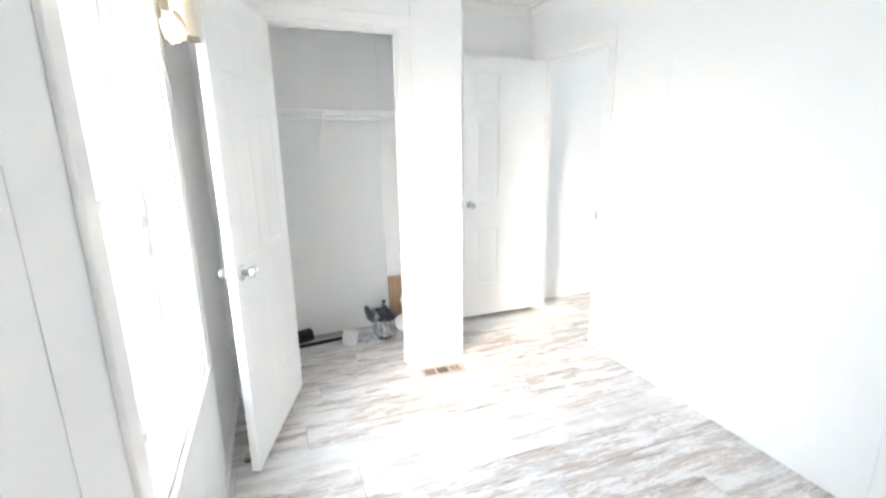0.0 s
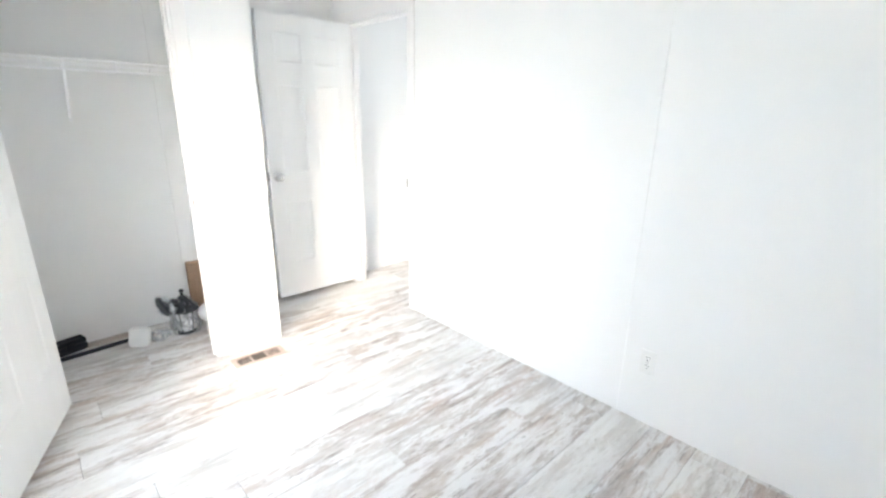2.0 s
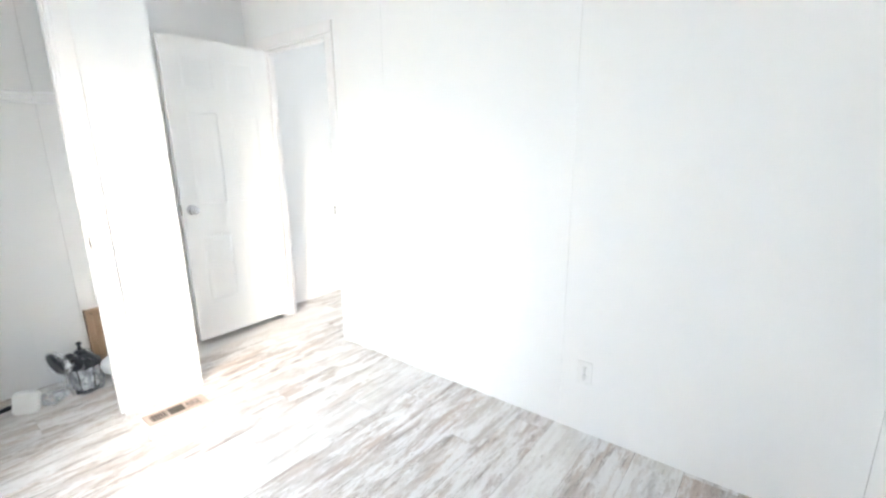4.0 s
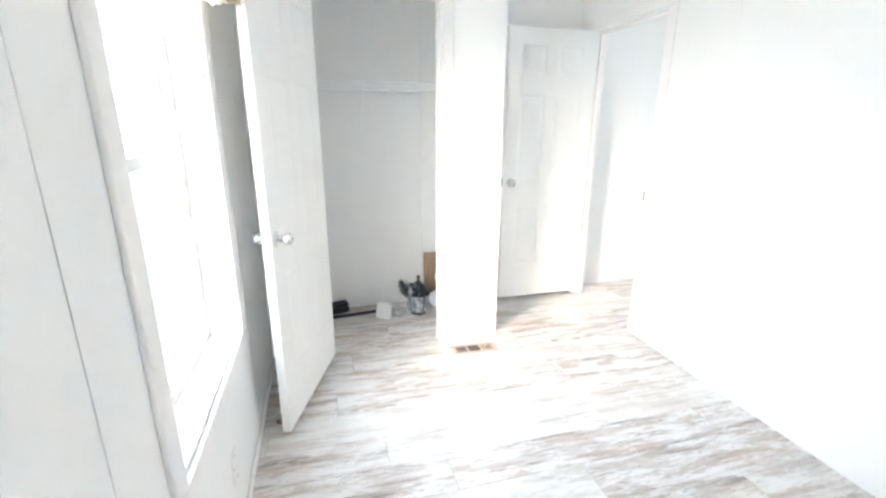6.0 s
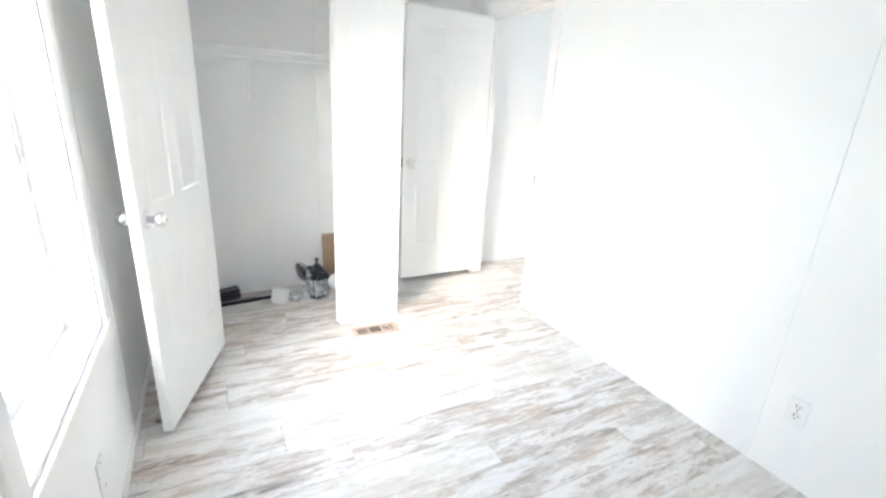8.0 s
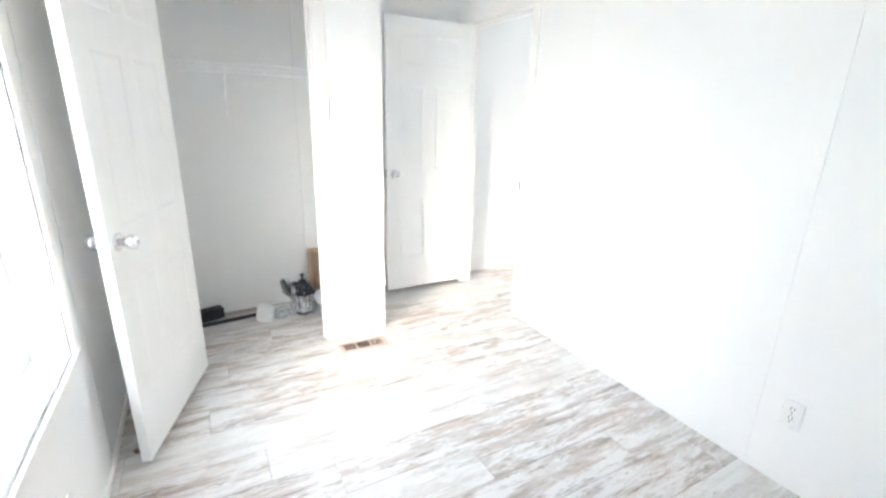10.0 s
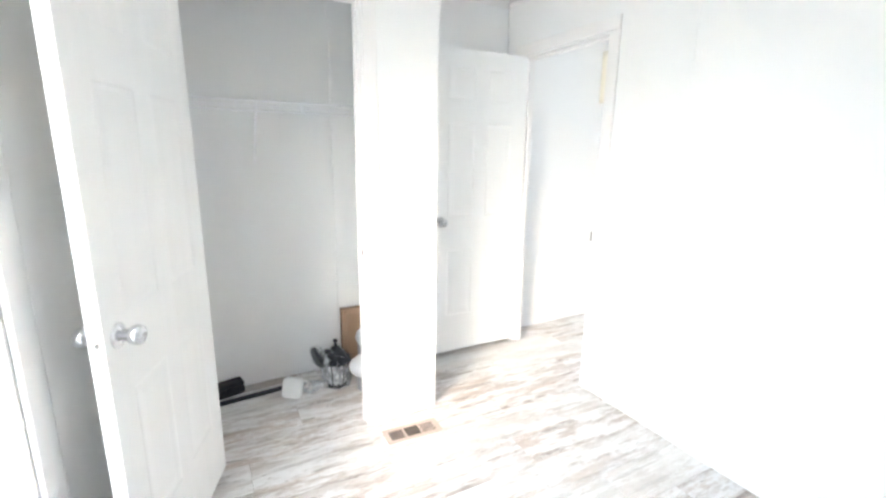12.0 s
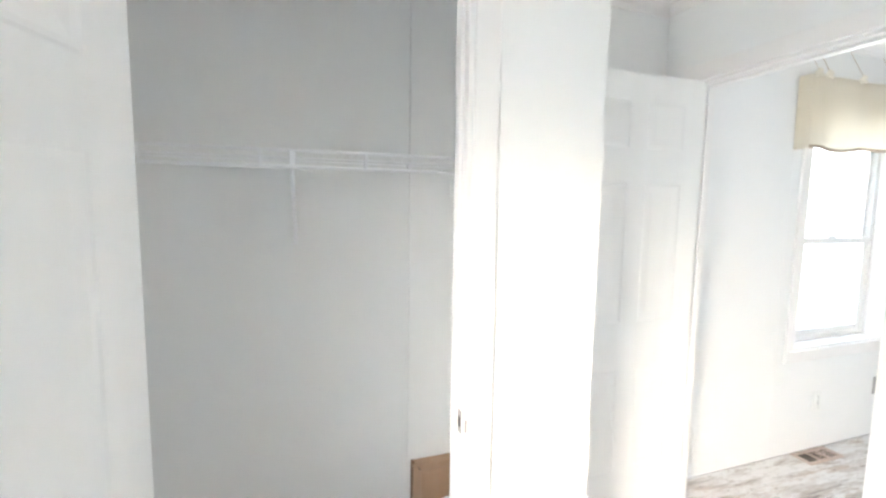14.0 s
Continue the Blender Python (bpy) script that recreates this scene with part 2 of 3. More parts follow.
def slab(axis, p0, p1, u0, u1, z0, z1, holes=()):
    """An upright sheet with rectangular openings. axis x: between x = p0 and p1, u runs along y; axis y: the other way about."""
    us = sorted({u0, u1, *(min(max(h[k], u0), u1) for h in holes for k in (0, 1))})
    zs = sorted({z0, z1, *(min(max(h[k], z0), z1) for h in holes for k in (2, 3))})

    def full(i, j):
        if not (0 <= i < len(us) - 1 and 0 <= j < len(zs) - 1):
            return False
        u, z = (us[i] + us[i + 1]) / 2, (zs[j] + zs[j + 1]) / 2
        return not any(h[0] < u < h[1] and h[2] < z < h[3] for h in holes)

    b = bmesh.new()
    verts = {}

    def v(side, i, j):
        if (side, i, j) not in verts:
            p, u = (p0, p1)[side], us[i]
            verts[side, i, j] = b.verts.new((p, u, zs[j]) if axis == "x" else (u, p, zs[j]))
        return verts[side, i, j]

    for i in range(len(us) - 1):
        for j in range(len(zs) - 1):
            if not full(i, j):
                continue
            for s in (0, 1):
                b.faces.new((v(s, i, j), v(s, i + 1, j), v(s, i + 1, j + 1), v(s, i, j + 1)))
            for di, dj, a, c in ((-1, 0, (0, 0), (0, 1)), (1, 0, (1, 0), (1, 1)), (0, -1, (0, 0), (1, 0)), (0, 1, (0, 1), (1, 1))):
                if not full(i + di, j + dj):
                    b.faces.new((v(0, i + a[0], j + a[1]), v(0, i + c[0], j + c[1]), v(1, i + c[0], j + c[1]), v(1, i + a[0], j + a[1])))
    return b


# ---- structure ----
WEST, EAST, EAST_BACK, NORTH, SOUTH = -0.367, 1.95, 2.04, 2.915, -0.85
CLOSET, CLOSET_BACK, CLOSET_SIDE, CLOSET_IN = 2.20, 2.27, 1.05, 0.98
FAR_EAST, TOP, DEEP = 4.5, 2.42, 0.15
WIN_A = (0.60, 1.385, 0.588, 1.92)
WIN_B = (3.01, 3.84, 0.645, 1.92)
DOORWAY = (2.0, 2.73, -0.1, 2.012)
CLOSET_GAP = (-0.062, 0.672, -0.1, 2.033)


def wall(name, axis, face, back, u0, u1, holes=(), label="white vinyl-faced plasterboard wall"):
    return solid(name, slab(axis, face, back, u0, u1, 0.0, TOP, holes), SEAM, label, "wall", kind="structure")


def panels(owner, axis, face, into, seams, holes=(), gap=0.0008):
    """Sheets of wall board on a wall's face, with a fine gap between neighbours."""
    for a, b in zip(seams, seams[1:]):
        near = [h for h in holes if h[1] > a and h[0] < b]
        part("panel", slab(axis, face, face + into * 0.006, a + gap, b - gap, 0.0004, TOP - 0.001, near), WALL, owner)


w = wall("wall_west", "x", WEST - 0.006, WEST - DEEP, SOUTH - 0.1, NORTH + DEEP, [WIN_A])
panels(w, "x", WEST, -1, (SOUTH, 0.347, 1.56, 2.2), [WIN_A], 0.002)
panels(w, "x", WEST, -1, (2.27, NORTH))
part("siding", slab("x", WEST - DEEP - 0.001, WEST - DEEP - 0.010, SOUTH - 0.1, NORTH + DEEP + 0.01, -0.4, TOP + 0.1, [WIN_A]), SIDING, w)
w = wall("wall_north", "y", NORTH + 0.006, NORTH + DEEP, WEST - 0.006, FAR_EAST, [WIN_B])
panels(w, "y", NORTH, 1, (WEST - 0.003, 0.705, EAST + 0.003))
panels(w, "y", NORTH, 1, (EAST_BACK - 0.003, 2.872, 4.09, FAR_EAST + 0.003), [WIN_B])
part("siding", slab("y", NORTH + DEEP + 0.001, NORTH + DEEP + 0.010, WEST - DEEP, FAR_EAST + 0.1, -0.4, TOP + 0.1, [WIN_B]), SIDING, w)
w = wall("wall_east", "x", EAST + 0.006, EAST_BACK - 0.006, SOUTH, NORTH + 0.006, [DOORWAY])
panels(w, "x", EAST, 1, (SOUTH, -0.70, 0.392, 1.523, NORTH), [DOORWAY], 0.0007)
panels(w, "x", EAST_BACK, -1, (SOUTH, -0.4, 0.82, NORTH), [DOORWAY])
w = wall("wall_closet_front", "y", CLOSET + 0.006, CLOSET_BACK - 0.006, WEST - 0.006, CLOSET_SIDE - 0.006, [CLOSET_GAP])
panels(w, "y", CLOSET, 1, (WEST - 0.003, 0.7385, CLOSET_SIDE), [CLOSET_GAP], 0.0014)
panels(w, "y", CLOSET_BACK, -1, (WEST, CLOSET_IN), [CLOSET_GAP])
w = wall("wall_closet_side", "x", CLOSET_IN + 0.006, CLOSET_SIDE - 0.006, CLOSET_BACK - 0.006, NORTH + 0.006)
panels(w, "x", CLOSET_SIDE, -1, (CLOSET + 0.008, NORTH + 0.003))
panels(w, "x", CLOSET_IN, 1, (CLOSET_BACK, NORTH + 0.003))
# unseen back wall, set near so the white room gets more bounced light
w = wall("wall_south", "y", SOUTH - 0.006, SOUTH - 0.1, WEST - 0.006, FAR_EAST)
panels(w, "y", SOUTH, -1, (WEST, 0.85, EAST))
panels(w, "y", SOUTH, -1, (EAST_BACK, 3.5, FAR_EAST))
part("siding", slab("y", SOUTH - 0.101, SOUTH - 0.110, WEST - DEEP, FAR_EAST + 0.1, -0.4, TOP + 0.1), SIDING, w)
# unseen too; its distance is kept short to brighten the next room
w = wall("wall_far_east", "x", FAR_EAST + 0.006, FAR_EAST + 0.1, SOUTH - 0.1, NORTH + DEEP)
panels(w, "x", FAR_EAST, 1, (SOUTH, 0.4, 1.6, NORTH))
part("siding", slab("x", FAR_EAST + 0.101, FAR_EAST + 0.110, SOUTH - 0.1, NORTH + DEEP, -0.4, TOP + 0.1), SIDING, w)
# unseen wall, added to throw more light back into the next room
w = wall("wall_bounce_added", "y", 0.85 - 0.006, 0.75, EAST_BACK - 0.006, FAR_EAST)
panels(w, "y", 0.85, -1, (EAST_BACK, 3.3, FAR_EAST))
solid("ceiling", box(WEST - DEEP, FAR_EAST + 0.1, SOUTH - 0.1, NORTH + DEEP, TOP, TOP + 0.1), CEIL, "white stippled flat ceiling", "ceiling", kind="structure")


def cove(points, name="trim"):
    """A hollow-curved cove strip under the ceiling along a level line; the room lies to its left."""
    for (x0, y0), (x1, y1) in zip(points, points[1:]):
        d = Vector((x1 - x0, y1 - y0, 0)).normalized()
        inn = Vector((-d.y, d.x, 0))
        prof = [(0.0, TOP), (0.0, TOP - 0.075), (0.006, TOP - 0.075)]
        prof += [(0.055 - 0.049 * math.cos(radians(a)), TOP - 0.055 + 0.049 * math.sin(radians(a)) - 0.012) for a in (0, 22, 45, 68, 90)]
        prof += [(0.062, TOP - 0.012), (0.062, TOP)]
        b = bmesh.new()
        ends = []
        for p in ((x0, y0), (x1, y1)):
            ends.append([b.verts.new(Vector((p[0], p[1], z - 0.0005)) + inn * (o + 0.0005)) for o, z in prof])
        k = len(prof)
        for i in range(k):
            b.faces.new((ends[0][i], ends[0][(i + 1) % k], ends[1][(i + 1) % k], ends[1][i]))
        b.faces.new(ends[0])
        b.faces.new(ends[1][::-1])
        solid(name, b, TRIM, "white painted cove trim under the ceiling", "trim", kind="structure")


cove([(EAST, SOUTH), (EAST, NORTH)])
cove([(EAST, NORTH), (CLOSET_SIDE, NORTH)])
cove([(CLOSET_SIDE, NORTH), (CLOSET_SIDE, CLOSET)])
cove([(CLOSET_SIDE, CLOSET), (WEST, CLOSET)])
cove([(WEST, CLOSET), (WEST, SOUTH)])
cove([(FAR_EAST, NORTH), (EAST_BACK, NORTH)])


def strip(axis, face, out, u0, u1, z0, z1, depth=0.014):
    """One length of rounded casing on a wall face; the inner edge is the thinner one."""
    lo, hi = sorted((face, face + out * depth))
    if axis == "x":
        b = box(lo, hi, u0, u1, z0, z1, 0.005, 3)
    else:
        b = box(u0, u1, lo, hi, z0, z1, 0.005, 3)
    return b


def casing(name, axis, face, out, hole, width, foot=False, label="white painted casing", inner=0.0):
    """Casing round an opening, four lengths or, round a doorway, three."""
    u0, u1, z0, z1 = hole
    owner = thing(name, label, "trim", kind="structure")
    if foot:
        z0 = 0.004
    part("side_casing", strip(axis, face, out, u0 - width, u0 + inner, z0, z1), TRIM, owner)
    part("side_casing", strip(axis, face, out, u1 - inner, u1 + width, z0, z1), TRIM, owner)
    part("head_casing", strip(axis, face, out, u0 - width, u1 + width, z1 + 0.0005, z1 + width, 0.016), TRIM, owner)
    if not foot:
        part("sill_casing", strip(axis, face, out, u0 - width, u1 + width, z0 - width, z0 - 0.0005, 0.016), TRIM, owner)
    return owner


def lining(owner, axis, p0, p1, hole, foot=False, thick=0.012):
    """The boards that line an opening through a wall."""
    u0, u1, z0, z1 = hole
    zb = 0.004 if foot else z0
    lo, hi = sorted((p0, p1))

    def bar(a, b, c, d):
        return box(lo, hi, a, b, c, d, 0.001, 1) if axis == "x" else box(a, b, lo, hi, c, d, 0.001, 1)

    part("jamb", bar(u0, u0 + thick, zb, z1), TRIM, owner)
    part("jamb", bar(u1 - thick, u1, zb, z1), TRIM, owner)
    part("head_jamb", bar(u0 + thick, u1 - thick, z1 - thick, z1), TRIM, owner)
    if not foot:
        part("sill", bar(u0 + thick, u1 - thick, z0, z0 + thick), TRIM, owner)


def stops(owner, axis, mid, hole, thick=0.012, size=0.01):
    """Door stops planted inside a door lining."""
    u0, u1, z0, z1 = hole
    for a, b, c, d in ((u0 + thick, u0 + thick + size, 0.004, z1 - thick), (u1 - thick - size, u1 - thick, 0.004, z1 - thick), (u0 + thick, u1 - thick, z1 - thick - size, z1 - thick)):
        part("stop", box(mid - 0.016, mid + 0.016, a, b, c, d, 0.002, 1) if axis == "x" else box(a, b, mid - 0.016, mid + 0.016, c, d, 0.002, 1), TRIM, owner)


# ---- windows ----


def window(name, axis, face, out, hole, label):
    """A single-hung vinyl window: lining, frame, two sashes with rails and panes, and casing."""
    u0, u1, z0, z1 = hole
    owner = thing(name, label, "window", kind="structure")
    lining(owner, axis, face, face + out * DEEP, hole)
    t = 0.012
    a, b, c, d = u0 + t, u1 - t, z0 + t, z1 - t

    def bar(name, at, depth, p, q, r, s, mat=VINYL, parent=owner, bevel=0.003):
        lo, hi = sorted((face + out * at, face + out * (at + depth)))
        bm = box(lo, hi, p, q, r, s, bevel, 2) if axis == "x" else box(p, q, lo, hi, r, s, bevel, 2)
        return part(name, bm, mat, parent)

    for p, q, r, s in ((a, a + 0.03, c, d), (b - 0.03, b, c, d), (a + 0.03, b - 0.03, d - 0.03, d), (a + 0.03, b - 0.03, c, c + 0.03)):
        bar("window_frame", 0.098, 0.05, p, q, r, s)
    mid = 1.272
    for at, lo, hi, w in ((0.102, c + 0.03, mid + 0.02, 0.032), (0.124, mid - 0.02, d - 0.03, 0.026)):
        p0, q0 = a + 0.03, b - 0.03
        for p, q, r, s in ((p0, p0 + w, lo, hi), (q0 - w, q0, lo, hi), (p0 + w, q0 - w, hi - 0.036, hi), (p0 + w, q0 - w, lo, lo + 0.036)):
            bar("sash", at, 0.02, p, q, r, s)
        g = bar("pane", at + 0.008, 0.004, p0 + w, q0 - w, lo + 0.036, hi - 0.036, GLASS, owner, 0.0)
        g.visible_shadow = False
    bar("sash_lock", 0.090, 0.012, (u0 + u1) / 2 - 0.03, (u0 + u1) / 2 + 0.03, mid + 0.021, mid + 0.035)
    casing("trim", axis, face, -out, hole, 0.072, label="white painted casing round the window")
    return owner


window("window_1", "x", WEST, -1, WIN_A, "white vinyl single-hung window with bright daylight behind")
window("window_2", "y", NORTH, 1, WIN_B, "white vinyl single-hung window of the next room")


def valance(at, turn, width, drop, seed, off=0.055, cords=False, tail=False):
    """A short gathered curtain on a rod: cloth with a return at each end, frill, hem, ties."""
    rnd = random.Random(seed)
    owner = thing("valance", "cream cotton valance with tied ribbons over the window", "curtain", at, turn)
    b = bmesh.new()
    path = [(-width / 2, 0.002)] + [(-width / 2, off * k / 4) for k in range(1, 4)]
    n = 60
    ph = [rnd.uniform(0, 6.28) for _ in range(4)]
    for k in range(n + 1):
        s = k / n
        path.append((-width / 2 + width * s, off + 0.005 * math.sin(s * 17 + ph[0]) + 0.003 * math.sin(s * 41 + ph[1])))
    path += [(width / 2, off * k / 4) for k in (3, 2, 1)] + [(width / 2, 0.002)]
    rows = []
    for j in range(9):
        v = j / 8
        ring = []
        for i, (x, y) in enumerate(path):
            s = i / (len(path) - 1)
            z = -drop * v + 0.010 * v * math.sin(s * 9 + ph[2]) + 0.006 * v * math.sin(s * 23 + ph[3])
            spread = 1 + 0.35 * v * (0.4 + 0.6 * math.sin(s * 15 + ph[1]) ** 2)
            ring.append(b.verts.new((x, max(0.002, y * spread), z)))
        rows.append(ring)
    for r, s in zip(rows, rows[1:]):
        for i in range(len(path) - 1):
            b.faces.new((r[i], r[i + 1], s[i + 1], s[i]))
    hem = bmesh.new()
    strips = []
    for ring, nxt in ((rows[-1], rows[-2]),):
        strips.append([(p.co.copy(), q.co.copy()) for p, q in zip(ring, nxt)])
    lower = [hem.verts.new(p + Vector((0, 0.0025, -0.001))) for p, q in strips[0][4:-4]]
    upper = [hem.verts.new(p.lerp(q, 0.36) + Vector((0, 0.0025, 0))) for p, q in strips[0][4:-4]]
    for i in range(len(lower) - 1):
        hem.faces.new((lower[i], lower[i + 1], upper[i + 1], upper[i]))
    cloth = part("cloth", b, FABRIC, owner, smooth=True)
    mod = cloth.modifiers.new("thickness", "SOLIDIFY")
    mod.thickness = 0.0016
    hem_ob = part("hem", hem, HEM, owner, "darker folded hem", True)
    mod = hem_ob.modifiers.new("thickness", "SOLIDIFY")
    mod.thickness = 0.0012
    part("curtain_rod", tube([(-width / 2 + 0.004, 0.03, -0.03), (width / 2 - 0.004, 0.03, -0.03)], 0.006, 8), WIRE, owner)
    if tail:
        b = bmesh.new()
        bmesh.ops.create_icosphere(b, subdivisions=4, radius=0.05)
        for v in b.verts:
            k = noise.noise(v.co * 40) + 0.5 * noise.noise(v.co * 95)
            v.co *= 1 + 0.3 * k
            v.co.x, v.co.y, v.co.z = v.co.x * 1.3 - 0.40, v.co.y * 0.6 + 0.062, v.co.z * 0.9 - drop + 0.022
        part("gathered_tail", b, FABRIC, owner, "bunched pale cloth end", True)
    for s in (-0.475, -0.40, -0.13, 0.14, 0.40, 0.475):
        b = None
        for k in range(5):
            a = (-2.3, -1.2, 0.1, 1.2, 2.4)[k] + rnd.uniform(-0.3, 0.3)
            p = Vector((width * s, off + 0.012, 0.0))
            q = p + Vector((0.018 * math.sin(a), 0.008, 0.006 + 0.016 * math.cos(a)))
            r = p + Vector((0.030 * math.sin(a + 0.4), 0.004, 0.022 * math.cos(a + 0.4)))
            b = tube([p, q, r], 0.007, 7, b)
        part("ribbon_tie", b, FABRIC, owner, "small tied cloth bow")
        if cords:
            part("cord", tube([(width * s, off + 0.012, 0.02), (width * s, off * 0.6, 0.10), (width * s, 0.006, 0.17)], 0.0012, 5), HEM, owner, "thin hanging cord")
    return owner


valance((WEST, 0.98, 2.19), (0, 0, -90), 1.08, 0.425, 4, 0.085, tail=True)
valance((3.40, NORTH, 2.175), (0, 0, 180), 1.08, 0.385, 7, 0.065, True)

# ---- doors ----


def door_leaf(owner, width, height, thick=0.035):
    """A six-panel moulded leaf; x runs from the hinge, y through the thickness."""
    stile, mull = 0.105, 0.09
    pw = (width - 2 * stile - mull) / 2
    rows = ((0.26, 0.72), (0.93, 1.52), (1.66, 1.85))
    holes = []
    for z0, z1 in rows:
        for x0 in (stile, stile + pw + mull):
            holes.append((x0, x0 + pw, z0, z1))
    frame_bm = slab("y", 0.0, thick, 0.0, width, 0.0, height, holes)
    leaf = part("leaf", frame_bm, DOOR, owner)
    for x0, x1, z0, z1 in holes:
        b = bmesh.new()
        for side in (0, 1):
            rings = []
            for inset, depth in ((0.0, 0.0), (0.008, 0.0020), (0.018, 0.0024), (0.044, 0.0006), (0.048, 0.0005)):
                y = depth if side == 0 else thick - depth
                rings.append([b.verts.new((x, y, z)) for x, z in ((x0 + inset, z0 + inset), (x1 - inset, z0 + inset), (x1 - inset, z1 - inset), (x0 + inset, z1 - inset))])
            for r, s in zip(rings, rings[1:]):
                for k in range(4):
                    b.faces.new((r[k], r[(k + 1) % 4], s[(k + 1) % 4], s[k]))
            b.faces.new(rings[-1])
        part("door_panel", b, DOOR, leaf)
    return leaf


def knob_set(owner, x, z, thick=0.035):
    """A rosette, neck and tulip knob on both faces, and the latch in the edge."""
    for side, name in ((-1, "door_handle"), (1, "door_handle")):
        m = Matrix.Translation((x, 0.0 if side < 0 else thick, z)) @ Matrix.Rotation(radians(90 if side < 0 else -90), 4, "X")
        knob = part(name, lathe([(0.0, 0.064), (0.012, 0.064), (0.022, 0.060), (0.0265, 0.052), (0.027, 0.044), (0.023, 0.032), (0.016, 0.024), (0.0135, 0.016), (0.0135, 0.006)], 24, m), CHROME, owner, "chrome tulip knob", True)
        part("rosette", lathe([(0.0135, 0.012), (0.020, 0.011), (0.028, 0.008), (0.033, 0.004), (0.0335, 0.0)], 28, m), CHROME, knob, "", True)
        part("knob_button", lathe([(0.0, 0.068), (0.005, 0.068), (0.006, 0.066), (0.006, 0.063)], 12, m), BRUSHED, knob, "", True)


def hinge(owner, x, y, z):
    h = part("hinge", tube([(x, y, z - 0.045), (x, y, z + 0.045)], 0.0055, 10), BRUSHED, owner, "steel butt hinge", True)
    part("hinge_leaf", box(x + 0.0012, x + 0.0026, y + 0.006, y + 0.034, z - 0.044, z + 0.044), BRUSHED, h)


def leaf_pose(hx, hy, ex, ey, thick=0.035):
    """Origin and turn of a leaf whose seen face runs on the floor plan from the hinge to the free end."""
    d = Vector((ex - hx, ey - hy, 0)).normalized()
    side = Vector((-d.y, d.x, 0))
    o = Vector((hx, hy, 0)) - thick * side
    return (o.x, o.y), math.degrees(math.atan2(d.y, d.x)), math.hypot(ex - hx, ey - hy)


(ox, oy), turn, wide = leaf_pose(-0.005, 2.155, -0.228, 1.481)
door_c = thing("door_1", "white six-panel closet door standing wide open", "door", (ox, oy, 0.028), (0, 0, turn), kind="structure")
door_leaf(door_c, wide, 1.975)
knob_set(door_c, wide - 0.062, 0.888)
part("latch_plate", box(wide - 0.0005, wide + 0.0012, 0.006, 0.029, 0.853, 0.918, 0.0005, 1), BRUSHED, door_c, "steel latch plate")
part("latch_bolt", box(wide, wide + 0.008, 0.012, 0.023, 0.878, 0.895, 0.002, 2), BRUSHED, door_c)
for z in (0.22, 1.0, 1.76):
    hinge(door_c, -0.003, -0.004, z)

(ox, oy), turn, wide = leaf_pose(1.960, 2.698, 1.272, 2.698)
door_b = thing("door_2", "white six-panel bedroom door folded back along the wall", "door", (ox, oy, 0.045), (0, 0, turn), kind="structure")
door_leaf(door_b, wide, 1.962)
knob_set(door_b, wide - 0.058, 0.905)
part("latch_plate", box(wide - 0.0005, wide + 0.0012, 0.006, 0.029, 0.875, 0.94, 0.0005, 1), BRUSHED, door_b, "steel latch plate")
for z in (0.20, 1.0, 1.76):
    hinge(door_b, -0.003, -0.004, z)

frame_c = casing("door_frame", "y", CLOSET, -1, CLOSET_GAP, 0.065, True, "white casing and lining round the closet opening")
lining(frame_c, "y", CLOSET - 0.0005, CLOSET_BACK + 0.001, CLOSET_GAP, True)
stops(frame_c, "y", 2.243, CLOSET_GAP)
part("strike_plate", box(0.658, 0.6597, 2.2035, 2.232, 0.885, 0.945, 0.0005, 1), BRUSHED, frame_c, "steel strike plate")
part("strike_lip", box(0.6597, 0.667, 2.1835, 2.1857, 0.898, 0.932, 0.001, 1), BRUSHED, frame_c)
part("strike_hole", box(0.6574, 0.6579, 2.209, 2.223, 0.902, 0.928), SLOT, frame_c)
frame_b = casing("door_frame", "x", EAST, -1, DOORWAY, 0.068, True, "white casing and lining round the bedroom doorway")
lining(frame_b, "x", EAST - 0.0005, EAST_BACK + 0.0005, DOORWAY, True)
stops(frame_b, "x", 2.005, DOORWAY)
part("strike_plate", box(1.938, 1.965, 2.0125, 2.0135, 0.905, 0.96, 0.0003, 1), BRUSHED, frame_b, "steel strike plate")
frame_d = casing("door_frame", "x", EAST_BACK, 1, DOORWAY, 0.068, True, "white casing round the doorway in the next room")

# ---- floor ----
floor = solid("floor", box(WEST - 0.1, FAR_EAST + 0.1, SOUTH - 0.1, NORTH + 0.1, -0.12, -0.0035), DUCT, "whitewashed worn wood-look plank floor", "floor", kind="structure")
solid("baseboard", box(WEST, WEST + 0.012, SOUTH, CLOSET - 0.001, 0.0005, 0.03, 0.005, 3), TRIM, "thin white quarter-round strip at the wall's foot", "baseboard", kind="structure")


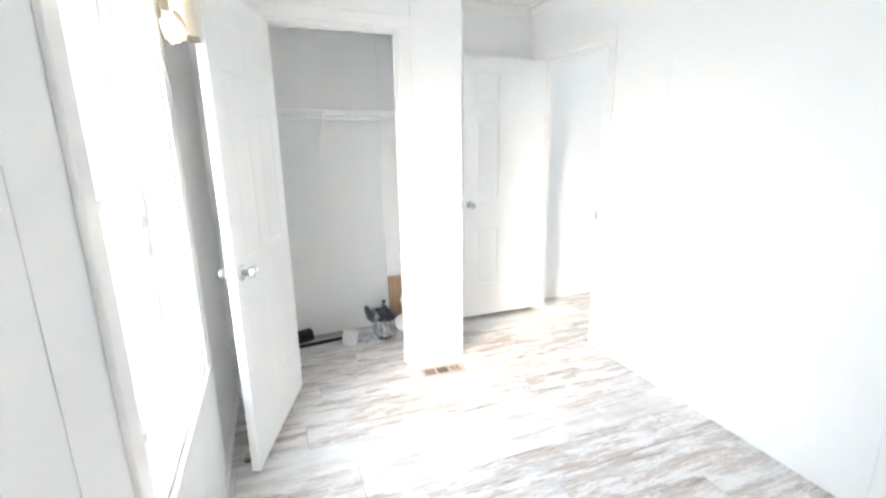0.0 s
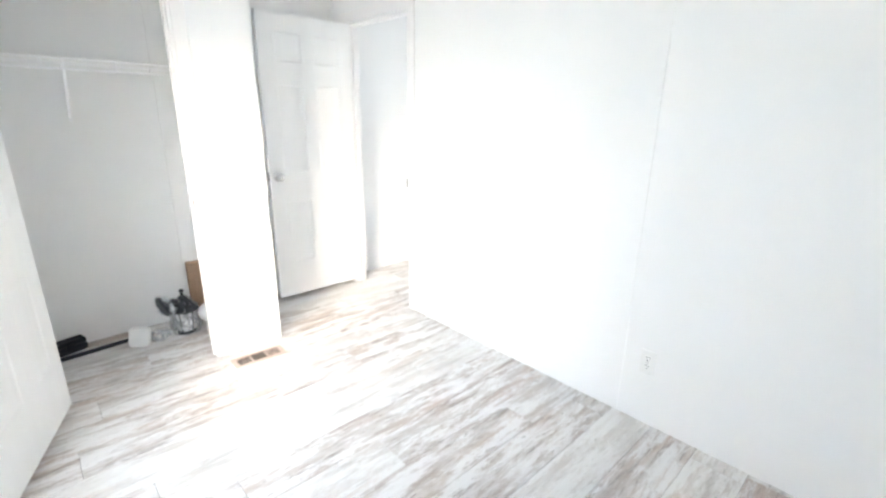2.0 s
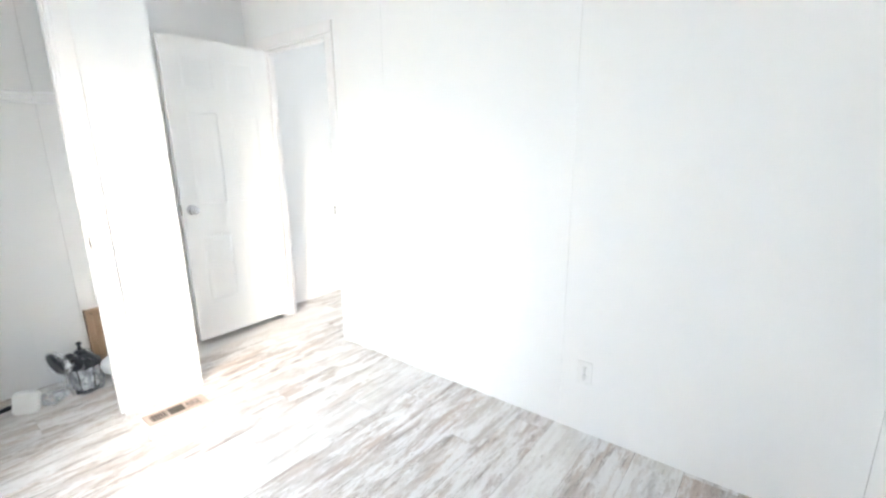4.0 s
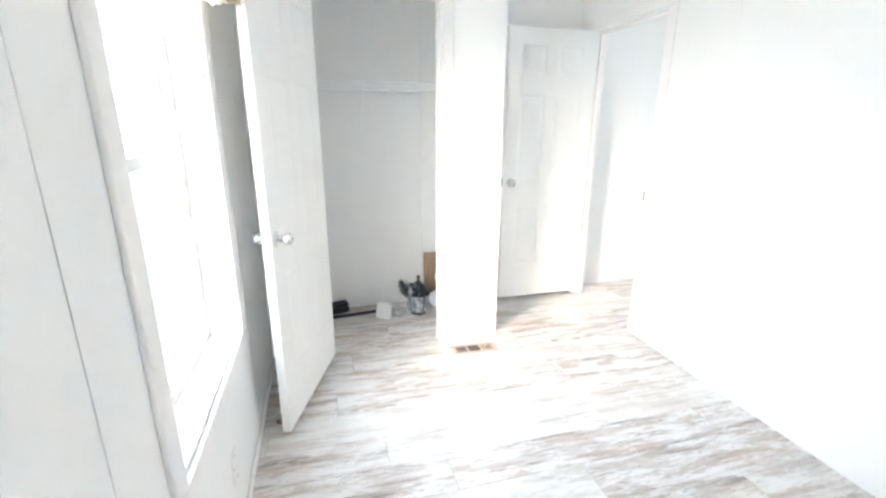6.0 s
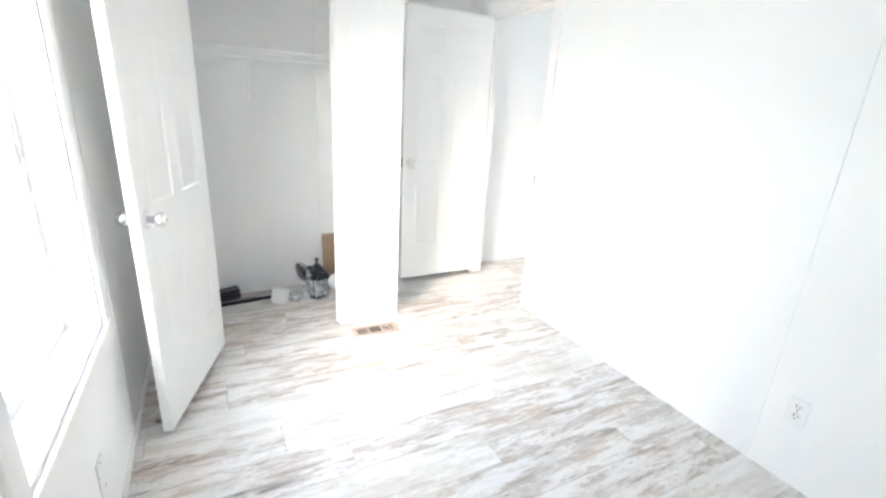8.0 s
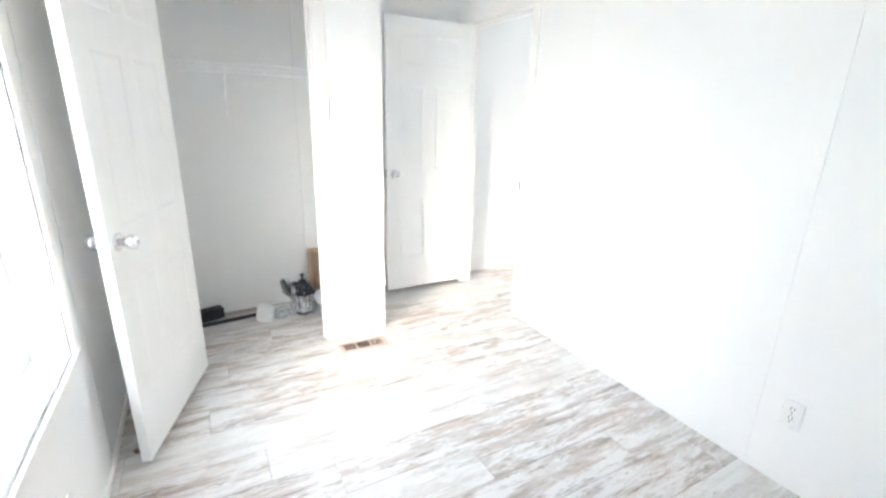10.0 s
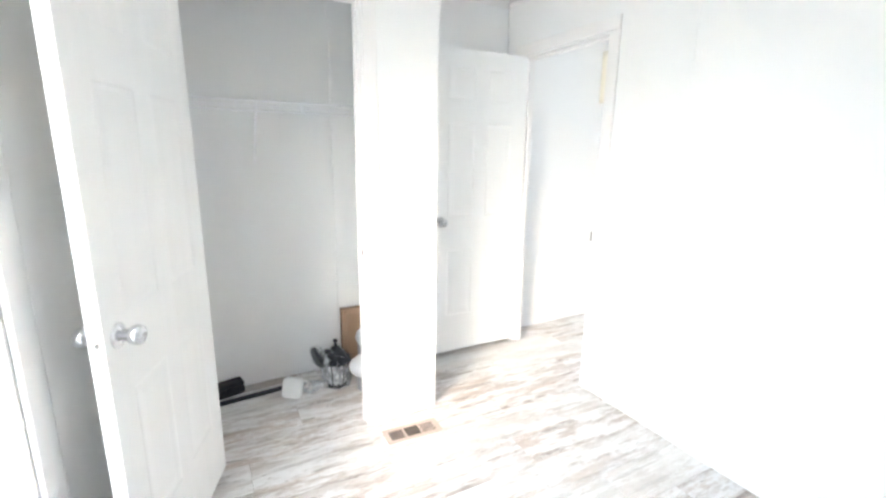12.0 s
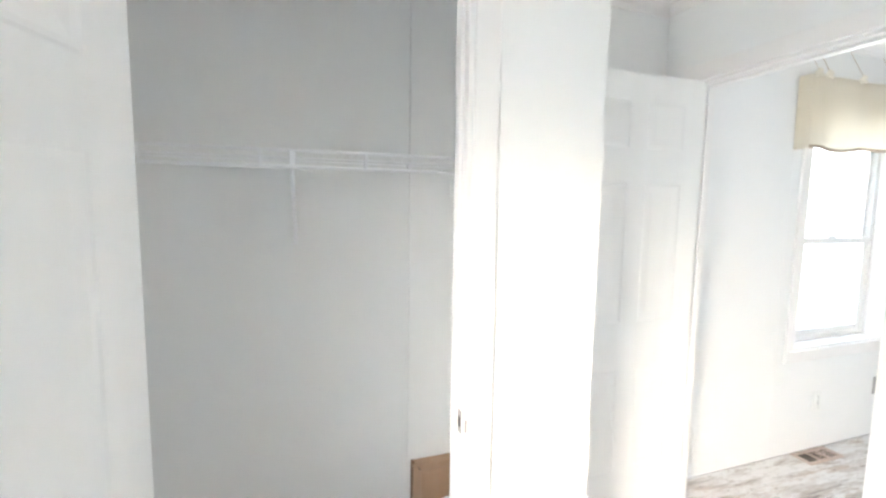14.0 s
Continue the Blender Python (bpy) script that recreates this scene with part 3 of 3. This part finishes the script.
def register(at, turn, closed):
    """A floor register: flange, three grilles of slats, closed damper under one of them."""
    owner = thing("floor_register", "tan metal floor heating register with louvred slats", "vent", at, (0, 0, turn), "floor registers")
    w, d = 0.29, 0.118
    holes = []
    b = bmesh.new()
    xs = (-0.122, -0.047, -0.040, 0.036, 0.043, 0.118)
    for i in range(3):
        holes.append((xs[2 * i], xs[2 * i + 1], -0.038, 0.038))
    fl = slab("y", 0.0, 0.006, -w / 2, w / 2, -d / 2, d / 2, holes)
    bmesh.ops.transform(fl, matrix=Matrix.Rotation(radians(-90), 4, "X"), verts=fl.verts)
    bmesh.ops.recalc_face_normals(fl, faces=fl.faces)
    bmesh.ops.transform(fl, matrix=Matrix.Translation((0, 0, 0.0005 - min(v.co.z for v in fl.verts))), verts=fl.verts)
    bmesh.ops.bevel(fl, geom=[e for e in fl.edges if e.is_boundary is False and len(e.link_faces) == 2 and e.calc_face_angle(0) > 0.5], offset=0.0012, segments=1, affect="EDGES")
    body = part("flange", fl, TAN, owner)
    for i, (x0, x1, y0, y1) in enumerate(holes):
        # open grilles: the shade down the duct is a near-black flat sheet
        part("damper", box(x0, x1, y0, y1, 0.0003, 0.0012), DUCT if i != closed else DAMPER, owner, "dark sheet behind the slats in place of duct depth")
        n = 6
        for k in range(n):
            x = x0 + (x1 - x0) * (k + 0.5) / n
            half = (0.0016, 0.0022, 0.0030)[i]
            part("slat", box(-half, half, y0, y1, -0.0010, 0.0010, 0, 1, None, Matrix.Translation((x, 0, 0.0036)) @ Matrix.Rotation(radians(15), 4, "Y")), DAMPER if i == closed else TAN, owner)
    return owner


register((0.845, 2.046, 0.0), -2, 1)
register((3.21, 2.845, 0.0), 0, 0)

# ---- wall plates ----


def outlet(at, turn):
    owner = thing("wall_outlet", "white duplex socket with cover plate on the wall", "outlet", at, turn, "wall outlets")
    plate = part("cover_plate", box(-0.035, 0.035, -0.006, 0.0, -0.0575, 0.0575, 0.0025, 3), PLATE, owner)
    for z in (-0.02, 0.02):
        face = part("receptacle", lathe([(0.0, 0.0085), (0.0135, 0.0085), (0.0155, 0.007), (0.0155, 0.0)], 20, Matrix.Translation((0, 0, z)) @ Matrix.Rotation(radians(90), 4, "X")), PLATE, owner)
        for x, h in ((-0.006, 0.0055), (0.006, 0.0045)):
            part("slot", box(x - 0.0011, x + 0.0011, -0.0092, -0.0084, z + 0.001, z + 0.001 + 2 * h), SLOT, face)
        part("slot", box(-0.0022, 0.0022, -0.0092, -0.0084, z - 0.010, z - 0.0055), SLOT, face)
    part("screw", lathe([(0.0, 0.0075), (0.0025, 0.007), (0.003, 0.006)], 10, Matrix.Rotation(radians(90), 4, "X")), BRUSHED, owner)


outlet((EAST, 0.280, 0.311), (0, 0, -90))
blank = thing("cover_plate", "blank white cover plate on the wall below the window", "cover plate", (WEST, 1.035, 0.262), (0, 0, 90))
part("plate", box(-0.035, 0.035, -0.006, 0.0, -0.0575, 0.0575, 0.0025, 3), PLATE, blank)
for z in (-0.042, 0.042):
    part("screw", lathe([(0.0, 0.0075), (0.0025, 0.007), (0.003, 0.006)], 10, Matrix.Translation((0, 0, z)) @ Matrix.Rotation(radians(90), 4, "X")), BRUSHED, blank)
outlet((3.273, NORTH, 0.31), (0, 0, 0))

# ---- closet ----


def wire_shelf():
    owner = thing("wire_shelf", "white coated wire closet shelf with hanging lip and brace", "shelf", (0, 0, 0))
    x0, x1, zt, zl, yf = WEST + 0.004, CLOSET_IN - 0.004, 1.614, 1.568, 2.551
    yb = NORTH - 0.006
    part("front_rail", tube([(x0, yf, zt), (x1, yf, zt)], 0.0050, 8), WIRE, owner, smooth=True)
    part("lip_rail", tube([(x0, yf - 0.002, zl), (x1, yf - 0.002, zl)], 0.0050, 8), WIRE, owner, smooth=True)
    part("back_rail", tube([(x0, yb, zt), (x1, yb, zt)], 0.0032, 8), WIRE, owner, smooth=True)
    part("cross_rail", tube([(x0, (yf + yb) / 2, zt - 0.005), (x1, (yf + yb) / 2, zt - 0.005)], 0.0032, 8), WIRE, owner, smooth=True)
    for k in range(6):
        x = 0.475 + 0.2925 * (k - 3)
        if x0 < x < x1:
            part("lip_post", box(x - 0.005, x + 0.005, yf - 0.0075, yf + 0.001, zl, zt, 0.001, 1), WIRE, owner)
    x = x0 + 0.012
    first = None
    while x < x1 - 0.01:
        if first is None:
            wire = part("deck_wire", tube([(0, yb, zt + 0.003), (0, yf, zt + 0.003)], 0.0007, 5), WIRE, owner)
            first = wire.data
        else:
            wire = new("deck_wire", first)
            wire.parent = owner
        wire.location.x = x
        x += 0.0254
    for bx in (0.276,):
        brace = part("brace", tube([(bx - 0.010, yf + 0.012, zl + 0.004), (bx - 0.010, yf + 0.05, zl - 0.022), (bx, NORTH - 0.012, 1.360), (bx, NORTH - 0.004, 1.340)], 0.0058, 8), WIRE, owner, smooth=True)
        part("brace_foot", box(bx - 0.008, bx + 0.008, NORTH - 0.004, NORTH - 0.0005, 1.315, 1.365, 0.001, 1), WIRE, brace)
        part("brace_clip", box(bx - 0.017, bx - 0.003, yf - 0.004, yf + 0.018, zl - 0.004, zt + 0.004, 0.002, 2), WIRE, brace)
    for bx in (x0 + 0.14, 0.70):
        part("wall_clip", box(bx - 0.008, bx + 0.008, NORTH - 0.016, NORTH - 0.0005, zt - 0.012, zt + 0.008, 0.002, 2), WIRE, owner)
    return owner


wire_shelf()

case = thing("plastic_case", "small black plastic case on the closet floor", "case", (0.03, 2.838, 0.0), (0, 0, 14))
part("body", box(-0.10, 0.085, -0.04, 0.04, 0.001, 0.045, 0.006, 3), BLACK, case)
part("lid", box(-0.10, 0.085, -0.036, 0.043, 0.047, 0.074, 0.008, 3), BLACK, case)
part("latch", box(-0.02, 0.02, -0.046, -0.036, 0.034, 0.058, 0.002, 2), BLACK, case)

bar = thing("metal_bar", "flat black metal bar lying on the closet floor", "bar", (0.04, 2.735, 0.0), (0, 0, 5.5))
part("flat_bar", box(-0.38, 0.30, -0.012, 0.012, 0.001, 0.02, 0.003, 2), BLACK, bar)
part("end_cap", box(0.298, 0.312, -0.014, 0.014, 0.001, 0.023, 0.003, 2), BLACK, bar)

offcut = thing("floor_trim_piece", "short dusty brown offcut of board lying by the wall", "offcut", (0.18, 2.85, 0.0), (0, 0, 3))
part("board", box(-0.22, 0.24, -0.03, 0.03, 0.001, 0.012, 0.002, 1), DUSTY, offcut)


def rounded_plate(w, h, d, r, bevel):
    b = bmesh.new()
    vs = []
    for cx, cz, a0 in ((w / 2 - r, h / 2 - r, 0), (-w / 2 + r, h / 2 - r, 90), (-w / 2 + r, -h / 2 + r, 180), (w / 2 - r, -h / 2 + r, 270)):
        for k in range(7):
            a = radians(a0 + 15 * k)
            vs.append(b.verts.new((cx + r * math.cos(a), 0, cz + r * math.sin(a))))
    f = b.faces.new(vs)
    ext = bmesh.ops.extrude_face_region(b, geom=[f])
    bmesh.ops.translate(b, vec=(0, d, 0), verts=[g for g in ext["geom"] if isinstance(g, bmesh.types.BMVert)])
    bmesh.ops.recalc_face_normals(b, faces=b.faces)
    rim = [e for e in b.edges if len(e.link_faces) == 2 and any(len(x.verts) > 4 for x in e.link_faces)]
    bmesh.ops.bevel(b, geom=rim, offset=bevel, segments=3, affect="EDGES", profile=0.5)
    return b


fix = thing("wall_sconce", "small white square wall light lying on its side", "lamp", (0.352, 2.635, 0.062), (-14, 5, -28))
part("shade", rounded_plate(0.112, 0.118, 0.042, 0.026, 0.010), WHITE, fix, smooth=False)
part("base", lathe([(0.0, 0.0), (0.03, 0.0), (0.032, 0.006), (0.032, 0.03), (0.0, 0.03)], 20, Matrix.Translation((0.012, 0.043, 0.0)) @ Matrix.Rotation(radians(-90), 4, "X")), WHITE, fix)
part("wire_lead", tube([(0.03, 0.07, 0.0), (0.07, 0.085, 0.012), (0.085, 0.06, -0.02), (0.11, 0.07, -0.045)], 0.002, 6), FILM, fix)
part("wire_lead", tube([(0.02, 0.07, 0.01), (0.05, 0.10, 0.03), (0.075, 0.08, 0.0), (0.095, 0.04, -0.045)], 0.002, 6), WHITE, fix)


bag = bmesh.new()
bmesh.ops.create_icosphere(bag, subdivisions=4, radius=0.05)
for v in bag.verts:
    k = noise.noise(v.co * 45) + 0.5 * noise.noise(v.co * 110)
    v.co *= 1 + 0.35 * k
    v.co.z = max(v.co.z * 0.62, -0.03)
    v.co.x *= 1.25
solid("plastic_bag", bag, FILM, "crumpled clear plastic bag on the closet floor", "bag", (0.468, 2.66, 0.031))


def lantern():
    """An outdoor wall lantern on its foot: caged glass, hipped roof with finial, arm and round back plate, in clinging film."""
    owner = thing("wall_lantern", "dark metal outdoor wall lantern wrapped in clear plastic", "lantern", (0.622, 2.675, 0.0), (0, 0, 24))
    part("foot", lathe([(0.0, 0.001), (0.048, 0.001), (0.052, 0.008), (0.05, 0.018), (0.044, 0.022), (0.0, 0.022)], 6), IRON, owner)
    for k in range(6):
        a = radians(60 * k + 30)
        a2 = radians(60 * k + 90)
        p, q = Vector((0.046 * math.cos(a), 0.046 * math.sin(a), 0.02)), Vector((0.058 * math.cos(a), 0.058 * math.sin(a), 0.138))
        part("cage_bar", tube([p, q], 0.0042, 6), IRON, owner)
        p2, q2 = Vector((0.046 * math.cos(a2), 0.046 * math.sin(a2), 0.02)), Vector((0.058 * math.cos(a2), 0.058 * math.sin(a2), 0.138))
        b = bmesh.new()
        b.faces.new([b.verts.new(v) for v in (p, p2, q2, q)])
        pane = part("pane", b, MOTTLED, owner, "mottled grey glass pane")
        sol = pane.modifiers.new("thickness", "SOLIDIFY")
        sol.thickness = 0.002
    roof = part("roof", lathe([(0.0, 0.132), (0.066, 0.132), (0.076, 0.138), (0.078, 0.146), (0.060, 0.162), (0.042, 0.188), (0.026, 0.2), (0.024, 0.212), (0.014, 0.218), (0.0, 0.22)], 6), IRON, owner)
    part("finial", lathe([(0.0, 0.262), (0.008, 0.258), (0.012, 0.25), (0.008, 0.242), (0.005, 0.236), (0.009, 0.228), (0.007, 0.216), (0.0, 0.216)], 12), IRON, roof, smooth=True)
    part("arm", tube([(-0.02, 0.0, 0.192), (-0.05, 0.0, 0.21), (-0.075, 0.0, 0.212), (-0.098, 0.0, 0.2)], 0.014, 8), IRON, owner, smooth=True)
    m = Matrix.Translation((-0.104, 0, 0.196)) @ Matrix.Rotation(radians(78), 4, "Y") @ Matrix.Diagonal((1.1, 0.85, 1, 1))
    part("back_plate", lathe([(0.0, 0.022), (0.018, 0.022), (0.030, 0.014), (0.046, 0.012), (0.054, 0.006), (0.055, 0.0), (0.0, 0.0)], 24, m), IRON, owner, smooth=True)
    b = lathe([(0.060, 0.004), (0.070, 0.05), (0.066, 0.10), (0.074, 0.13)], 30)
    for v in b.verts:
        k = noise.noise(v.co * 30)
        v.co.x *= 1 + 0.10 * k
        v.co.y *= 1 + 0.10 * k
    part("film_wrap", b, FILM, owner, "crumpled clear plastic film")
    b = lathe([(0.080, 0.138), (0.084, 0.15), (0.064, 0.17), (0.046, 0.195), (0.03, 0.212)], 26)
    for v in b.verts:
        k = noise.noise(v.co * 35 + Vector((3, 1, 0)))
        v.co.x *= 1 + 0.09 * k
        v.co.y *= 1 + 0.09 * k
    part("film_wrap", b, SHEER, owner)
    b = lathe([(0.0, 0.036), (0.030, 0.034), (0.058, 0.02), (0.064, 0.002), (0.058, -0.008)], 24, m)
    for v in b.verts:
        v.co += 0.006 * Vector((noise.noise(v.co * 40), noise.noise(v.co * 40 + Vector((9, 0, 0))), noise.noise(v.co * 40 + Vector((0, 9, 0)))))
    part("film_wrap", b, FILM, owner)
    owner.scale = (1.26, 1.26, 1.14)
    return owner


lantern()

globe = thing("ceiling_lamp", "white frosted glass ceiling lamp on a grey metal base", "lamp", (0.775, 2.56, 0.0), (0, 0, 0))
part("base", lathe([(0.0, 0.001), (0.058, 0.001), (0.062, 0.006), (0.060, 0.085), (0.052, 0.095), (0.0, 0.095)], 28), GREY, globe, smooth=False)
part("shade", lathe([(0.045, 0.092), (0.075, 0.102), (0.096, 0.122), (0.102, 0.145), (0.094, 0.17), (0.07, 0.19), (0.035, 0.202), (0.0, 0.205)], 32), FROST, globe, "frosted glass shade", True)
globe2 = thing("ceiling_lamp", "white frosted glass lamp shade resting on the wooden box front", "lamp", (0.83, 2.74, 0.0), (0, 0, 0))
part("base", lathe([(0.0, 0.001), (0.05, 0.001), (0.052, 0.2), (0.0, 0.2)], 24), GREY, globe2)
part("shade", lathe([(0.045, 0.198), (0.058, 0.22), (0.064, 0.25), (0.056, 0.28), (0.034, 0.30), (0.0, 0.306)], 28), FROST, globe2, "frosted glass shade", True)

crate = thing("wooden_box", "brown wooden box standing on end against the closet wall", "box", (0.833, 2.916, 0.0), (0, 0, 0))
crate.scale.z = 0.995
part("front", slab("y", -0.056, -0.044, -0.118, 0.118, 0.001, 0.402, [(-0.092, 0.092, 0.03, 0.376)]), WOOD, crate)
field = bmesh.new()
rings = []
for inset, y in ((0.0, -0.056), (0.006, -0.0505), (0.012, -0.0495), (0.026, -0.0535), (0.03, -0.0538)):
    rings.append([field.verts.new(v) for v in ((-0.092 + inset, y, 0.03 + inset), (0.092 - inset, y, 0.03 + inset), (0.092 - inset, y, 0.376 - inset), (-0.092 + inset, y, 0.376 - inset))])
for a, b in zip(rings, rings[1:]):
    for k in range(4):
        field.faces.new((a[k], a[(k + 1) % 4], b[(k + 1) % 4], b[k]))
field.faces.new(rings[-1])
part("front_panel", field, WOOD, crate)
for a, b in ((-0.118, -0.106), (0.106, 0.118)):
    part("side", box(a, b, -0.0435, -0.006, 0.001, 0.402, 0.002, 1), EDGE, crate)
part("top", box(-0.1055, 0.1055, -0.0435, -0.006, 0.388, 0.40, 0.002, 1), WOOD, crate)
part("bottom", box(-0.1055, 0.1055, -0.0435, -0.006, 0.001, 0.013, 0.002, 1), WOOD, crate)
part("back", box(-0.1055, 0.1055, -0.016, -0.0065, 0.0135, 0.3875), WOOD, crate)
part("staple", tube([(-0.098, -0.0570, 0.392), (-0.095, -0.0574, 0.388), (-0.091, -0.0570, 0.380)], 0.0018, 6), SLOT, crate)

stop = thing("door_stop", "small clear and brown rubber door stop on the floor", "door stop", (-0.285, 1.61, 0.0), (0, 0, 20))
part("base", lathe([(0.0, 0.0005), (0.017, 0.0005), (0.018, 0.004), (0.012, 0.008), (0.0, 0.008)], 18), EDGE, stop)
part("post", tube([(0, 0, 0.007), (0.004, 0, 0.03), (0.012, 0, 0.045)], 0.006, 8), BRUSHED, stop, smooth=True)
part("tip", tube([(0.012, 0, 0.044), (0.02, 0, 0.058)], 0.010, 10), WHITE, stop, smooth=True)

# ---- outside ----
solid("ground", box(-400, 400, -400, 400, -0.95, -0.75), GRASS, "mown green lawn reaching to the horizon", "ground", kind="structure")

# ---- floor planks ----
ROW, LONG, FIRST, START = 0.194, 1.28, 2.16, {0: 0.089, 2: -0.018, 4: 0.18, 5: 0.42, 6: 0.958, 1: 0.66, 3: 0.95, 7: 0.28, -1: 0.78, -2: 0.36, -3: 1.02, -4: 0.55}
cut = random.Random(11)


def plank_mesh(length, width):
    b = bmesh.new()
    e = 0.0016
    rings = []
    for inset, z in ((0.0006, -0.0035), (0.0006, -0.0014), (e + 0.0006, 0.0)):
        x, y = length / 2 - inset, width / 2 - inset
        rings.append([b.verts.new(v) for v in ((-x, -y, z), (x, -y, z), (x, y, z), (-x, y, z))])
    for r, s in zip(rings, rings[1:]):
        for k in range(4):
            b.faces.new((r[k], r[(k + 1) % 4], s[(k + 1) % 4], s[k]))
    b.faces.new(rings[-1])
    return mesh_of("plank", b, PLANK)


shared = {}
k = -4
while True:
    y1 = FIRST - ROW * k
    y0 = y1 - ROW
    if y1 <= SOUTH:
        break
    if y0 < NORTH:
        s = START.get(k)
        if s is None:
            s = cut.uniform(0, LONG)
        x = s - LONG * math.ceil((s - WEST) / LONG)
        while x < FAR_EAST:
            a, b2 = max(x, WEST), min(x + LONG, FAR_EAST)
            c, d = max(y0, SOUTH), min(y1, NORTH)
            if b2 - a > 0.01 and d - c > 0.01:
                key = (round(b2 - a, 3), round(d - c, 3))
                if key not in shared:
                    shared[key] = plank_mesh(*key)
                pl = new("plank", shared[key])
                pl.location = ((a + b2) / 2, (c + d) / 2, 0)
                pl.parent = floor
            x += LONG
    k += 1
